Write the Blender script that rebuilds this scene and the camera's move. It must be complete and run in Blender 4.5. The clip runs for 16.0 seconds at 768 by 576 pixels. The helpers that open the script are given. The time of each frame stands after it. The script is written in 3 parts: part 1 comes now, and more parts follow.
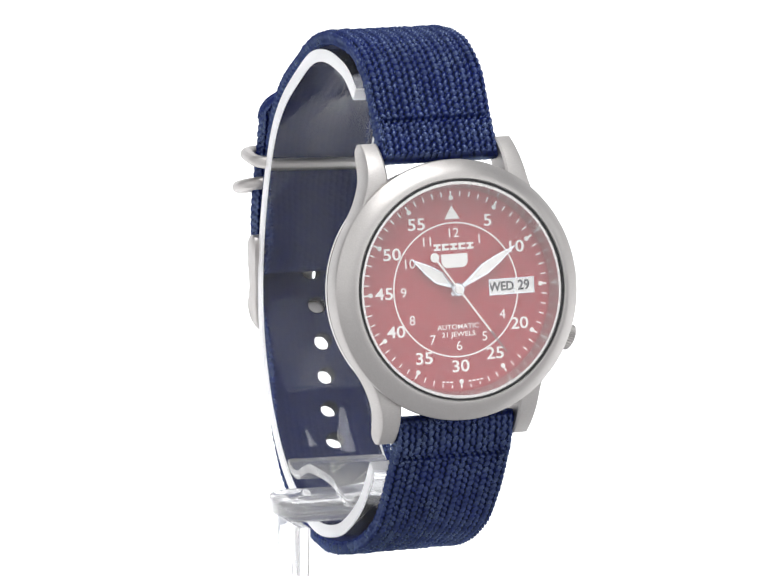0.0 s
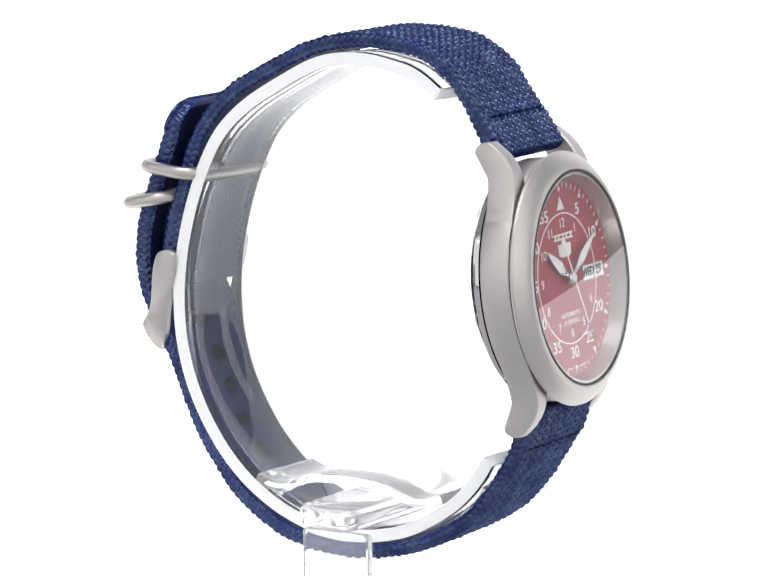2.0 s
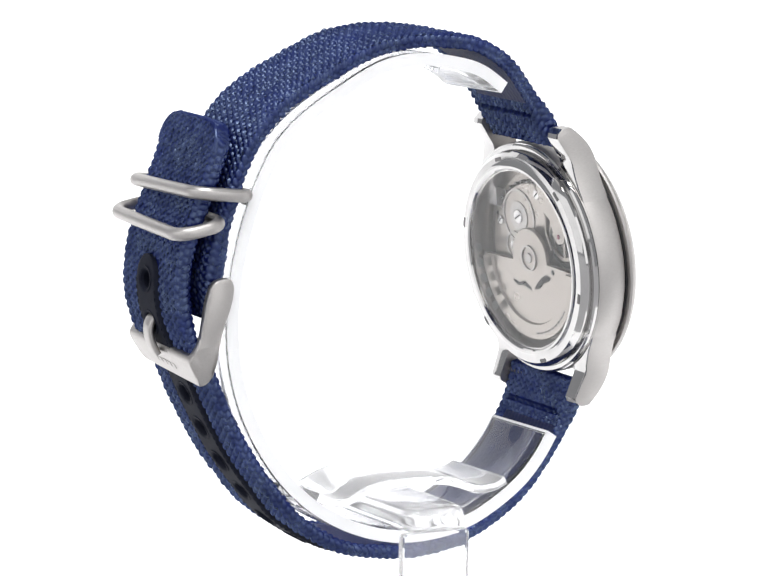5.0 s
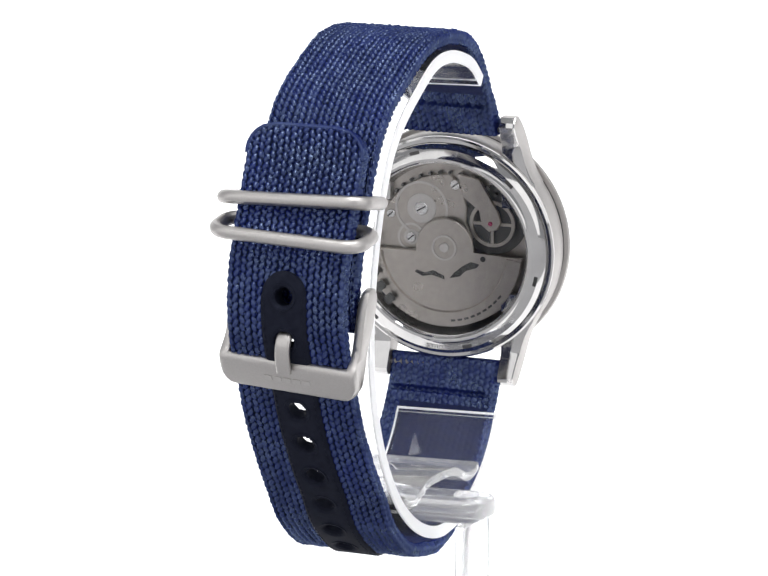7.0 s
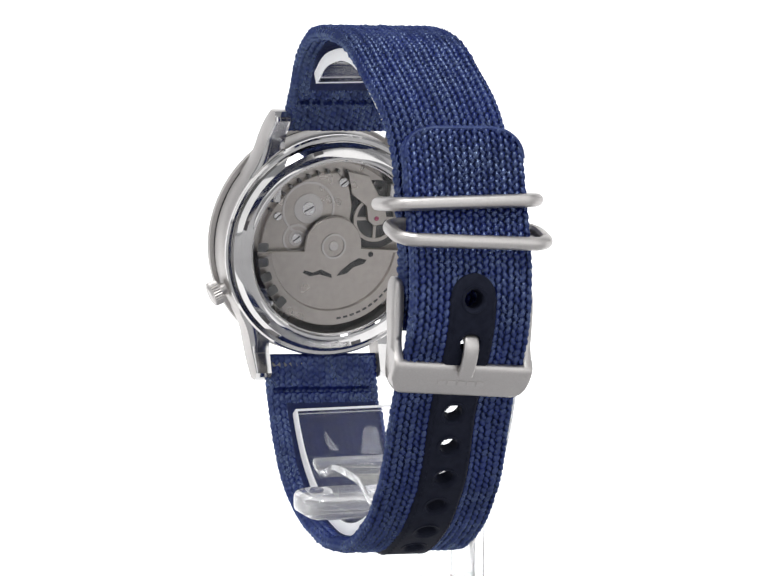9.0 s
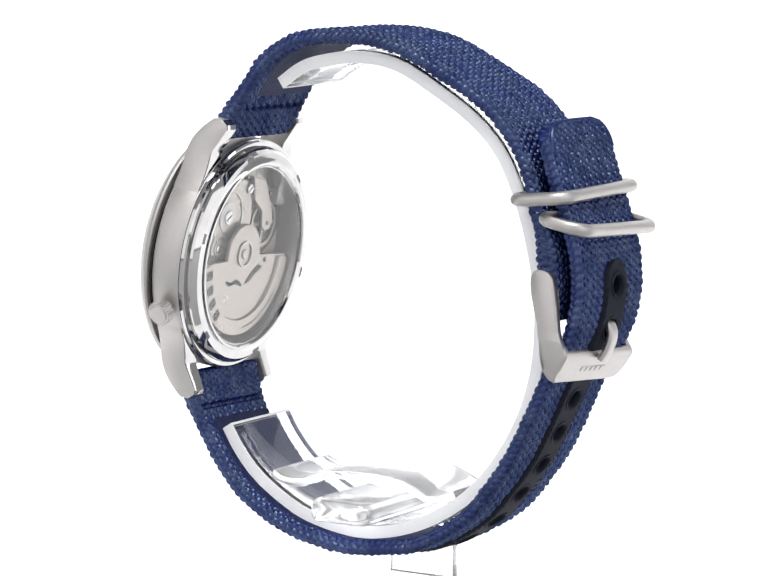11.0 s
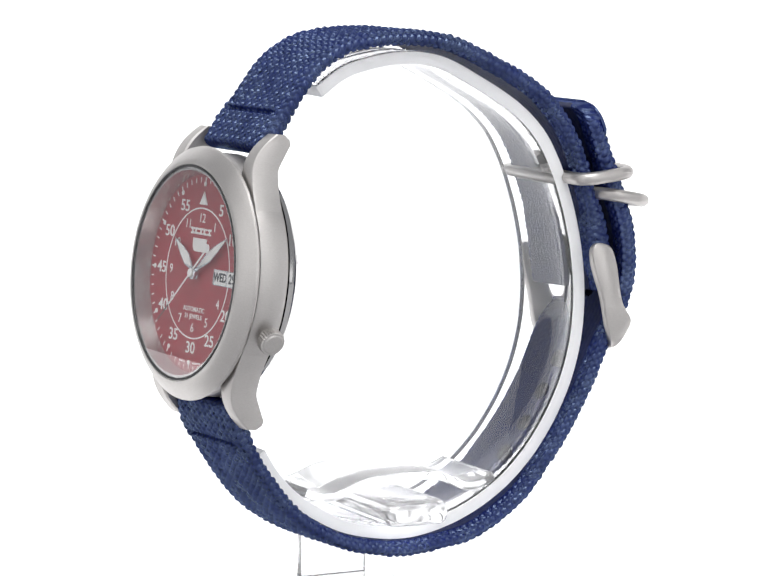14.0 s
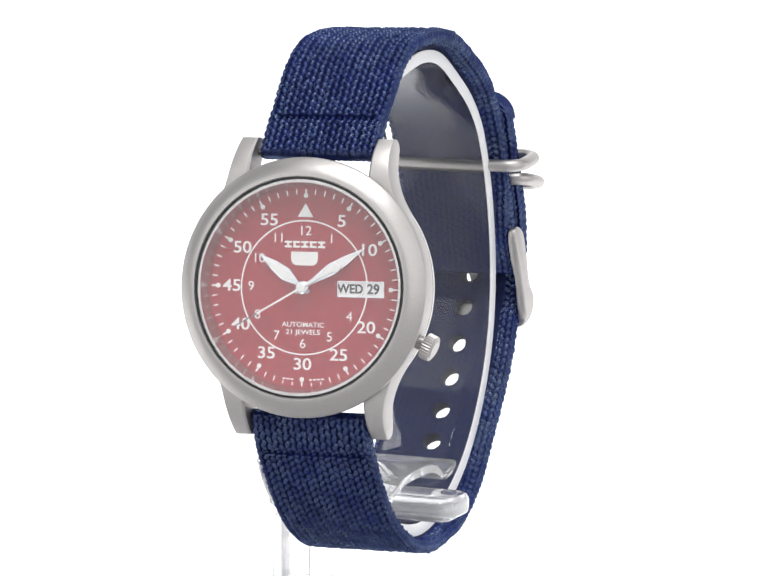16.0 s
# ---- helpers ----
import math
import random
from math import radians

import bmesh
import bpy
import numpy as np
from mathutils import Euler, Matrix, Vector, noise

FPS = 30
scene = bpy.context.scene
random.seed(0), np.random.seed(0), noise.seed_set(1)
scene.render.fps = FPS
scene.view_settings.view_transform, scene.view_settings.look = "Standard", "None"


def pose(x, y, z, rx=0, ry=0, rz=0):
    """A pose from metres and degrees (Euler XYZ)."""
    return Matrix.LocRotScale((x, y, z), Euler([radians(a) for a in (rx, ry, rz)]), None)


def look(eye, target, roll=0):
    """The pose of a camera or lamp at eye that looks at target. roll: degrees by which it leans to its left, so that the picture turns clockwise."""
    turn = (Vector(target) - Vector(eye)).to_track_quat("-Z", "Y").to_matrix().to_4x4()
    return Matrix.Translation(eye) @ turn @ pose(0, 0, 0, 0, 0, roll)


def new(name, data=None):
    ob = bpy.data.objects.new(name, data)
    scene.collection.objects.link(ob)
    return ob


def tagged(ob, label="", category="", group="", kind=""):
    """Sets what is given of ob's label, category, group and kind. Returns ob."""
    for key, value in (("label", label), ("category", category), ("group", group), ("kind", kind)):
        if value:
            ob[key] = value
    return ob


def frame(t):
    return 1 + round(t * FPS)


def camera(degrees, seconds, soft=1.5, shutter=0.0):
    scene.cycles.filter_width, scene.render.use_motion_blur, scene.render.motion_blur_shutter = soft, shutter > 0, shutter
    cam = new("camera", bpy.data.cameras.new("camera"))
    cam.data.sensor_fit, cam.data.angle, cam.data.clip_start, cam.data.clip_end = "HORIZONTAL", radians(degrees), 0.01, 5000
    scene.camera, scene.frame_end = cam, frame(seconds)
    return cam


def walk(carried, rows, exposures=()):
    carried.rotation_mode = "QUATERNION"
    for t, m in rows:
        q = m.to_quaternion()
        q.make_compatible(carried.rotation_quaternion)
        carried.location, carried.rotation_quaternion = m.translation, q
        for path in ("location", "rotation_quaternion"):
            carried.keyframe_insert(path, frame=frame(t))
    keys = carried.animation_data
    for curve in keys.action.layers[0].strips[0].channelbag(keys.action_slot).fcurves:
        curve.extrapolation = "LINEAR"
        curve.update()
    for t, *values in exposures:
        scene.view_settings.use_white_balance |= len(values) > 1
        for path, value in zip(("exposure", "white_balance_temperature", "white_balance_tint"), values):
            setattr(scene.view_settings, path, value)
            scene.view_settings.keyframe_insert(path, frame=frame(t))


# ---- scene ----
MM = 0.001
cam = camera(11.194, 16.0, soft=1.5)
EYE = (0.0, -0.5956, 0.13115)
AIM = (0.0, 0.0, 0.13115 - 0.5956 * math.tan(radians(7.831)))
walk(cam, [(0.0, look(EYE, AIM, 0.6)), (16.0, look(EYE, AIM, 0.6))])

# ---- light: a white product-photo sweep with soft boxes ----
world = bpy.data.worlds.new("studio")
scene.world = world
world.use_nodes = True
world.node_tree.nodes["Background"].inputs[0].default_value = (0.93, 0.95, 1.0, 1)
world.node_tree.nodes["Background"].inputs[1].default_value = 0.39


def softbox(name, azimuth, elevation, distance, wide, high, power, colour=(1, 1, 1)):
    """An area lamp round the subject; azimuth 0 is the camera's side, positive to the right."""
    a, e = radians(azimuth), radians(elevation)
    eye = (distance * math.sin(a) * math.cos(e), -distance * math.cos(a) * math.cos(e), 0.05 + distance * math.sin(e))
    lamp = bpy.data.lights.new(name, "AREA")
    lamp.shape, lamp.size, lamp.size_y, lamp.energy, lamp.color = "RECTANGLE", wide, high, power, colour
    ob = new(name, lamp)
    ob.matrix_world = look(eye, (0, 0, 0.05))
    return ob


softbox("softbox_right", 36, 22, 0.95, 0.90, 0.80, 2.75)
softbox("softbox_left", -37, 22, 0.95, 0.95, 0.80, 2.2)
softbox("softbox_top", 5, 72, 0.80, 0.48, 0.36, 4.2)
softbox("softbox_left_wing", -75, 12, 0.95, 0.28, 0.85, 0.75)
softbox("softbox_side", 99.3, 10, 0.95, 0.14, 0.7, 0.95)


# ---- materials ----
def material(name):
    m = bpy.data.materials.new(name)
    m.use_nodes = True
    nt = m.node_tree
    return m, nt, nt.nodes["Principled BSDF"]


def mix(nt, fac, a, b):
    n = nt.nodes.new("ShaderNodeMix")
    n.data_type = "RGBA"
    nt.links.new(fac, n.inputs[0])
    n.inputs[6].default_value, n.inputs[7].default_value = (*a, 1), (*b, 1)
    return n.outputs[2]


def noise_node(nt, scale, detail=4.0, stretch=None, rough=0.5):
    tc = nt.nodes.new("ShaderNodeTexCoord")
    src = tc.outputs["Object"]
    if stretch:
        mp = nt.nodes.new("ShaderNodeMapping")
        mp.inputs["Scale"].default_value = stretch
        nt.links.new(src, mp.inputs["Vector"])
        src = mp.outputs["Vector"]
    n = nt.nodes.new("ShaderNodeTexNoise")
    n.inputs["Scale"].default_value, n.inputs["Detail"].default_value, n.inputs["Roughness"].default_value = scale, detail, rough
    nt.links.new(src, n.inputs["Vector"])
    return n.outputs["Fac"]


def ramp(nt, fac, lo, hi):
    n = nt.nodes.new("ShaderNodeMapRange")
    n.inputs["From Min"].default_value, n.inputs["From Max"].default_value = lo, hi
    nt.links.new(fac, n.inputs["Value"])
    return n.outputs["Result"]


def bump(nt, bsdf, height, strength, distance):
    n = nt.nodes.new("ShaderNodeBump")
    n.inputs["Strength"].default_value, n.inputs["Distance"].default_value = strength, distance
    nt.links.new(height, n.inputs["Height"])
    nt.links.new(n.outputs["Normal"], bsdf.inputs["Normal"])


def surface(name, dark, light, rough, metal=0.0, scale=300.0, stretch=None, relief=0.0, spread=(0.3, 0.7), rough_spread=0.08, spec=0.5):
    m, nt, b = material(name)
    f = ramp(nt, noise_node(nt, scale, 5.0, stretch), *spread)
    nt.links.new(mix(nt, f, dark, light), b.inputs["Base Color"])
    g = nt.nodes.new("ShaderNodeMapRange")
    g.inputs["To Min"].default_value, g.inputs["To Max"].default_value = max(0.02, rough - rough_spread), rough + rough_spread
    nt.links.new(noise_node(nt, scale * 0.13, 3.0), g.inputs["Value"])
    nt.links.new(g.outputs["Result"], b.inputs["Roughness"])
    b.inputs["Metallic"].default_value = metal
    b.inputs["Specular IOR Level"].default_value = spec
    if relief:
        bump(nt, b, noise_node(nt, scale * 3, 4.0, stretch), 0.35, relief)
    return m


STEEL = surface("blasted_steel", (0.47, 0.45, 0.435), (0.53, 0.51, 0.495), 0.44, 1.0, 6000, relief=0.00002)
BRUSHED = surface("brushed_steel", (0.50, 0.48, 0.465), (0.57, 0.55, 0.535), 0.52, 1.0, 2500, (1, 7, 1), 0.00001)
POLISHED = surface("polished_steel", (0.50, 0.49, 0.485), (0.60, 0.59, 0.58), 0.07, 1.0, 200, rough_spread=0.03)
FLANGE = surface("flange_steel", (0.52, 0.50, 0.49), (0.60, 0.58, 0.57), 0.24, 1.0, 400)
PLATE = surface("champagne_plate", (0.37, 0.34, 0.31), (0.42, 0.385, 0.355), 0.30, 1.0, 900)
DARK_STEEL = surface("dark_steel", (0.10, 0.10, 0.10), (0.18, 0.17, 0.17), 0.35, 1.0, 400)
BLACK = surface("black_gasket", (0.006, 0.006, 0.007), (0.012, 0.012, 0.013), 0.5)
ENGRAVED = surface("engraved_dark", (0.03, 0.03, 0.03), (0.06, 0.06, 0.06), 0.5)
RED = surface("red_dial_lacquer", (0.27, 0.006, 0.016), (0.33, 0.010, 0.022), 0.42, scale=700)
WHITE = surface("white_dial_print", (0.74, 0.74, 0.73), (0.80, 0.80, 0.79), 0.5, scale=900)
LUME = surface("white_lume", (0.70, 0.71, 0.70), (0.80, 0.80, 0.78), 0.6, scale=900)
INK = surface("black_ink", (0.015, 0.015, 0.02), (0.03, 0.03, 0.04), 0.5, scale=900)
BLUE_STEEL = surface("pale_steel", (0.60, 0.63, 0.67), (0.72, 0.75, 0.78), 0.25, 1.0, 900)
RUBY = surface("ruby_jewel", (0.25, 0.04, 0.09), (0.32, 0.06, 0.12), 0.15)
PATCH = surface("dark_strap_patch", (0.0045, 0.006, 0.015), (0.009, 0.011, 0.022), 0.7, scale=900, relief=0.00005, spec=0.14)


def nylon():
    m, nt, b = material("navy_nylon_weave")
    coarse = ramp(nt, noise_node(nt, 120, 3.0), 0.3, 0.7)
    fine = ramp(nt, noise_node(nt, 1100, 3.0), 0.35, 0.7)
    base = mix(nt, coarse, (0.0039, 0.0072, 0.063), (0.0066, 0.0123, 0.106))
    n = nt.nodes.new("ShaderNodeMix")
    n.data_type = "RGBA"
    n.blend_type = "MULTIPLY"
    n.inputs[0].default_value = 0.4
    nt.links.new(base, n.inputs[6])
    nt.links.new(mix(nt, fine, (0.45, 0.45, 0.5), (1.3, 1.3, 1.25)), n.inputs[7])
    # matt dyed core with the sheen of the smooth filaments over it
    out = [k for k in nt.nodes if k.type == "OUTPUT_MATERIAL"][0]
    nt.nodes.remove(b)
    core = nt.nodes.new("ShaderNodeBsdfDiffuse")
    nt.links.new(n.outputs[2], core.inputs[0])
    shine = nt.nodes.new("ShaderNodeBsdfGlossy")
    shine.inputs["Color"].default_value = (0.55, 0.72, 1.0, 1)
    shine.inputs["Roughness"].default_value = 0.27
    relief = nt.nodes.new("ShaderNodeBump")
    relief.inputs["Strength"].default_value, relief.inputs["Distance"].default_value = 0.2, 0.00003
    nt.links.new(noise_node(nt, 3500, 2.0), relief.inputs["Height"])
    for k in (core, shine):
        nt.links.new(relief.outputs[0], k.inputs["Normal"])
    both = nt.nodes.new("ShaderNodeMixShader")
    share = nt.nodes.new("ShaderNodeMapRange")
    nt.links.new(noise_node(nt, 350, 2.0), share.inputs[0])
    for k, q in enumerate((0.35, 0.66, 0.06, 0.115)):
        share.inputs[k + 1].default_value = q
    nt.links.new(share.outputs[0], both.inputs[0])
    nt.links.new(core.outputs[0], both.inputs[1])
    nt.links.new(shine.outputs[0], both.inputs[2])
    nt.links.new(both.outputs[0], out.inputs[0])
    return m


NYLON = nylon()
# near-black navy that puts shade into the colour of the weave's gaps
GAP_SHADE = surface("weave_gap_shade", (0.002, 0.005, 0.022), (0.004, 0.009, 0.036), 0.7, scale=900, spec=0.1)


LINING = surface("dark_smooth_lining", (0.004, 0.0085, 0.044), (0.007, 0.0130, 0.066), 0.6, scale=700, relief=0.00004, spec=0.2)


def glassy(name, colour, ior, rough, clear=1.0):
    m, nt, b = material(name)
    b.inputs["Base Color"].default_value = (*colour, 1)
    b.inputs["Transmission Weight"].default_value = clear
    b.inputs["IOR"].default_value = ior
    b.inputs["Roughness"].default_value = rough
    return m


CRYSTAL = glassy("mineral_crystal", (1, 1, 1), 1.64, 0.0)
BACK_CRYSTAL = glassy("thin_back_crystal", (1, 1, 1), 1.3, 0.0)


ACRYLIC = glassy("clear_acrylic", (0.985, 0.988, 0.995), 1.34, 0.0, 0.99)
WORN = glassy("worn_acrylic", (0.985, 0.985, 0.99), 1.42, 0.06, 0.90)
FROSTED = glassy("frosted_acrylic", (0.98, 0.98, 0.985), 1.3, 0.45, 0.45)


def backlit():
    m, nt, b = material("white_sweep_added_glow")
    f = noise_node(nt, 6.0, 2.0)
    nt.links.new(mix(nt, f, (0.84, 0.84, 0.84), (0.88, 0.88, 0.88)), b.inputs["Base Color"])
    b.inputs["Roughness"].default_value = 0.7
    # added glow that keeps the sweep white; the sheet itself is no lamp
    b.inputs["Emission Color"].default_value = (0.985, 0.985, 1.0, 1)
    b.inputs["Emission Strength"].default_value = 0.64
    return m


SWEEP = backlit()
# grey chosen to cut the bounce on the lower strap
DIM_FLOOR = surface("dim_front_floor", (0.46, 0.46, 0.47), (0.50, 0.50, 0.51), 0.6, scale=40)


# ---- mesh helpers (lengths in millimetres) ----
def part(name, data, mat, parent=None, label="", at=None, sharp=30):
    """One mesh object under a thing or part. data: (vertices, faces) in millimetres, or a bmesh."""
    me = bpy.data.meshes.new(name)
    if isinstance(data, bmesh.types.BMesh):
        data.to_mesh(me)
        data.free()
        me.transform(Matrix.Scale(MM, 4))
    else:
        v = np.asarray(data[0], float) * MM
        me.from_pydata(v.tolist(), [], [tuple(int(i) for i in f) for f in data[1]])
        if len(data[1]) < 30000:
            bm = bmesh.new()
            bm.from_mesh(me)
            bmesh.ops.remove_doubles(bm, verts=bm.verts, dist=1e-7)
            bmesh.ops.recalc_face_normals(bm, faces=bm.faces)
            bm.to_mesh(me)
            bm.free()
    me.validate()
    me.update()
    me.polygons.foreach_set("use_smooth", [True] * len(me.polygons))
    if sharp < 180:
        me.set_sharp_from_angle(angle=radians(sharp))
    me.materials.append(mat)
    ob = new(name, me)
    ob.parent = parent
    if at is not None:
        ob.matrix_basis = at
    if label:
        ob["label"] = label
    return ob


def join(*pieces):
    v, f = [], []
    for pv, pf in pieces:
        o = len(v)
        v += [tuple(p) for p in pv]
        f += [tuple(i + o for i in q) for q in pf]
    return v, f


def moved(data, m):
    return [tuple(m @ Vector(p)) for p in data[0]], data[1]


def shift(data, x, y, z):
    return [(p[0] + x, p[1] + y, p[2] + z) for p in data[0]], data[1]


def lathe(profile, n=96, closed=True, a0=0.0, a1=360.0):
    """Turns (radius, height) points about the z axis."""
    whole = a1 - a0 >= 360
    m = len(profile)
    cols = n if whole else n + 1
    v, f = [], []
    for i in range(cols):
        a = radians(a0 + (a1 - a0) * i / n)
        v += [(r * math.cos(a), r * math.sin(a), h) for r, h in profile]
    last = m if closed else m - 1
    for i in range(n):
        j = (i + 1) % cols
        for k in range(last):
            l = (k + 1) % m
            f.append((i * m + k, j * m + k, j * m + l, i * m + l))
    if not whole:
        f.append(tuple(range(m - 1, -1, -1)))
        f.append(tuple((cols - 1) * m + k for k in range(m)))
    return v, f


def prism(outline, z0, z1, edge=0.0):
    """Extrudes an outline of (x, y) from z0 to z1, its upper rim eased by edge."""
    n = len(outline)
    cx, cy = sum(p[0] for p in outline) / n, sum(p[1] for p in outline) / n
    rings = [(z0, 0.0), (z1, 0.0)] if not edge else [(z0, 0.0), (z1 - edge, 0.0), (z1, edge)]
    v = []
    for z, inset in rings:
        for x, y in outline:
            d = math.hypot(x - cx, y - cy) or 1
            v.append((x - (x - cx) / d * inset, y - (y - cy) / d * inset, z))
    f = []
    for k in range(len(rings) - 1):
        for i in range(n):
            j = (i + 1) % n
            f.append((k * n + i, k * n + j, (k + 1) * n + j, (k + 1) * n + i))
    f.append(tuple(range(n - 1, -1, -1)))
    f.append(tuple((len(rings) - 1) * n + i for i in range(n)))
    return v, f


def circle(r, n=32, x=0.0, y=0.0):
    return [(x + r * math.cos(2 * math.pi * i / n), y + r * math.sin(2 * math.pi * i / n)) for i in range(n)]


def rounded_rect(w, h, r, n=5, x=0.0, y=0.0):
    pts = []
    for cx, cy, a in ((w / 2 - r, h / 2 - r, 0), (-w / 2 + r, h / 2 - r, 90), (-w / 2 + r, -h / 2 + r, 180), (w / 2 - r, -h / 2 + r, 270)):
        pts += [(x + cx + r * math.cos(radians(a + 90 * i / n)), y + cy + r * math.sin(radians(a + 90 * i / n))) for i in range(n + 1)]
    return pts


def spline(points, step):
    """Even points along a smooth curve through the given (y, z) points."""
    p = np.array(points, float)
    p = np.vstack([2 * p[0] - p[1], p, 2 * p[-1] - p[-2]])
    fine = []
    for i in range(1, len(p) - 2):
        t = np.linspace(0, 1, 24, endpoint=False)[:, None]
        a, b, c, d = p[i - 1], p[i], p[i + 1], p[i + 2]
        fine.append(0.5 * (2 * b + (c - a) * t + (2 * a - 5 * b + 4 * c - d) * t**2 + (3 * b - a - 3 * c + d) * t**3))
    fine = np.vstack(fine + [p[-2][None]])
    for _ in range(6):
        fine[1:-1] = (fine[:-2] + 2 * fine[1:-1] + fine[2:]) / 4
    s = np.concatenate([[0], np.cumsum(np.linalg.norm(np.diff(fine, axis=0), axis=1))])
    n = max(2, int(round(s[-1] / step)))
    q = np.linspace(0, s[-1], n + 1)
    return np.stack([np.interp(q, s, fine[:, 0]), np.interp(q, s, fine[:, 1])], 1), q


def normals(line):
    """Unit normals of a (y, z) line, to its left."""
    t = np.gradient(line, axis=0)
    t /= np.linalg.norm(t, axis=1)[:, None]
    return np.stack([-t[:, 1], t[:, 0]], 1)


def sheet_strip(points, width, thick, step=0.8, edge=0.25):
    """A plain bent strip: a rounded rectangle swept along a (y, z) line."""
    line, s = spline(points, step)
    nn = normals(line)
    sec = rounded_rect(width, thick, edge, 3)
    m = len(sec)
    v = [(x, line[i, 0] + nn[i, 0] * h, line[i, 1] + nn[i, 1] * h) for i in range(len(line)) for x, h in sec]
    f = [(i * m + k, i * m + (k + 1) % m, (i + 1) * m + (k + 1) % m, (i + 1) * m + k) for i in range(len(line) - 1) for k in range(m)]
    f.append(tuple(range(m - 1, -1, -1)))
    f.append(tuple((len(line) - 1) * m + k for k in range(m)))
    return v, f


def wire(points, r, closed=True, n=12):
    """A round wire through 3D points."""
    p = np.array(points, float)
    m = len(p)
    t = (np.roll(p, -1, 0) - np.roll(p, 1, 0)) if closed else np.gradient(p, axis=0)
    t /= np.linalg.norm(t, axis=1)[:, None]
    v, f = [], []
    up = np.array([0, 0, 1.0]) if closed else np.array([0, 1.0, 0])
    for i in range(m):
        a = np.cross(t[i], up)
        a /= np.linalg.norm(a)
        b = np.cross(a, t[i])
        for k in range(n):
            g = 2 * math.pi * k / n
            v.append(tuple(p[i] + r * (a * math.cos(g) + b * math.sin(g))))
    for i in range(m if closed else m - 1):
        j = (i + 1) % m
        for k in range(n):
            f.append((i * n + k, j * n + k, j * n + (k + 1) % n, i * n + (k + 1) % n))
    if not closed:
        f += [tuple(range(n)), tuple((m - 1) * n + k for k in range(n - 1, -1, -1))]
    return v, f


def woven(points, thick, half, seams=(), holes=(), flip=1, cell=(1.02, 0.60), depth=0.60, strip=None):
    """A woven webbing strap along a (y, z) line: a tube of flat section whose face is a plain weave in relief.
    thick, half: functions of the length s; holes: lengths at which a round hole goes through."""
    ds = 0.125
    line, s = spline(points, ds)
    nn = normals(line) * flip
    T = np.array([thick(q) for q in s])
    H = np.array([half(q) for q in s])
    nx, ni, ne = 166, 110, 13
    # section parameters: x across (-1..1), h through the thickness (-1..1), and outward normal
    xs, hs, nxv, nhv = [], [], [], []
    lin, inner = np.linspace(-1, 1, nx), np.linspace(-1, 1, ni)
    for x in lin:
        xs.append(x), hs.append(1.0), nxv.append(0.0), nhv.append(1.0)
    for a in np.linspace(90, -90, ne + 2)[1:-1]:
        xs.append(1.0), hs.append(math.sin(radians(a))), nxv.append(math.cos(radians(a))), nhv.append(math.sin(radians(a)))
    for x in inner[::-1]:
        xs.append(x), hs.append(-1.0), nxv.append(0.0), nhv.append(-1.0)
    for a in np.linspace(-90, -270, ne + 2)[1:-1]:
        xs.append(-1.0), hs.append(math.sin(radians(a))), nxv.append(math.cos(radians(a))), nhv.append(math.sin(radians(a)))
    xs, hs, nxv, nhv = map(np.array, (xs, hs, nxv, nhv))
    m = len(xs)
    u = np.concatenate([lin * 9, 9 + np.linspace(0, 2.2, ne + 2)[1:-1], 11.2 + (1 - inner[::-1]) * 9, 29.2 + np.linspace(0, 2.2, ne + 2)[1:-1]])
    S, U = np.meshgrid(s, u, indexing="ij")
    U = U * (H / 9.15)[:, None]
    rng = np.random.default_rng(3)
    wob = np.interp(s, np.linspace(0, s[-1], 40), rng.normal(0, 0.025, 40))[:, None]
    cu, cv = U / cell[0] + wob, S / cell[1] + 0.10 * np.sin(U * 0.9)
    jit = rng.normal(0, 1.0, (3, 800, 120))
    dome = np.zeros_like(cu)
    ci = np.round(cu)
    for di in (-1, 0, 1):
        gi = ci + di
        odd = np.mod(gi, 2)
        gj = 2 * np.round((cv - odd) / 2) + odd
        for dj in (-2, 0, 2):
            g = gj + dj
            a, b = np.clip(g, 0, 799).astype(int), np.clip(gi + 30, 0, 119).astype(int)
            x, y = (cu - gi - 0.025 * jit[0, a, b]) * cell[0], (cv - g - 0.04 * jit[1, a, b]) * cell[1]
            lean = np.where(odd > 0, 0.27, -0.27)
            x = x - lean * y
            d = 1 - (x / np.where(odd > 0, 0.49, 0.53)) ** 2 - (y / 0.72) ** 2
            dome = np.maximum(dome, np.sqrt(np.maximum(d, 0)) * (1 + 0.10 * jit[2, a, b] - 0.30 * y) - np.where(odd > 0, 0.10, 0.0))
    h = depth * (dome - 0.74) * np.where(np.abs(nxv) > 0.3, 0.7, 1.0)[None, :]
    lined = ((hs < -0.99) & (xs > -0.95) & (xs < 0.75))[None, :] & (S > 8.5)
    h = np.where(lined, 0.1 * h, h)
    if strip:
        under = (np.abs(U) < 3.35) & (S > strip[0]) & (S < strip[1])
        h = np.where(under, -0.12, h)
    for q in seams:
        h -= 0.75 * np.exp(-(((S - q) / 0.42) ** 4)) * (np.abs(((U + 10.1) % 20.2) - 10.1) < 8.4)
    tip = np.clip(np.minimum(s, (s[-1] - s) * 1.5) / 0.7, 0.0, 1.0)
    round_off = np.sqrt(np.maximum(0.04, 1 - (1 - tip) ** 2))[:, None]
    h = h * tip[:, None]
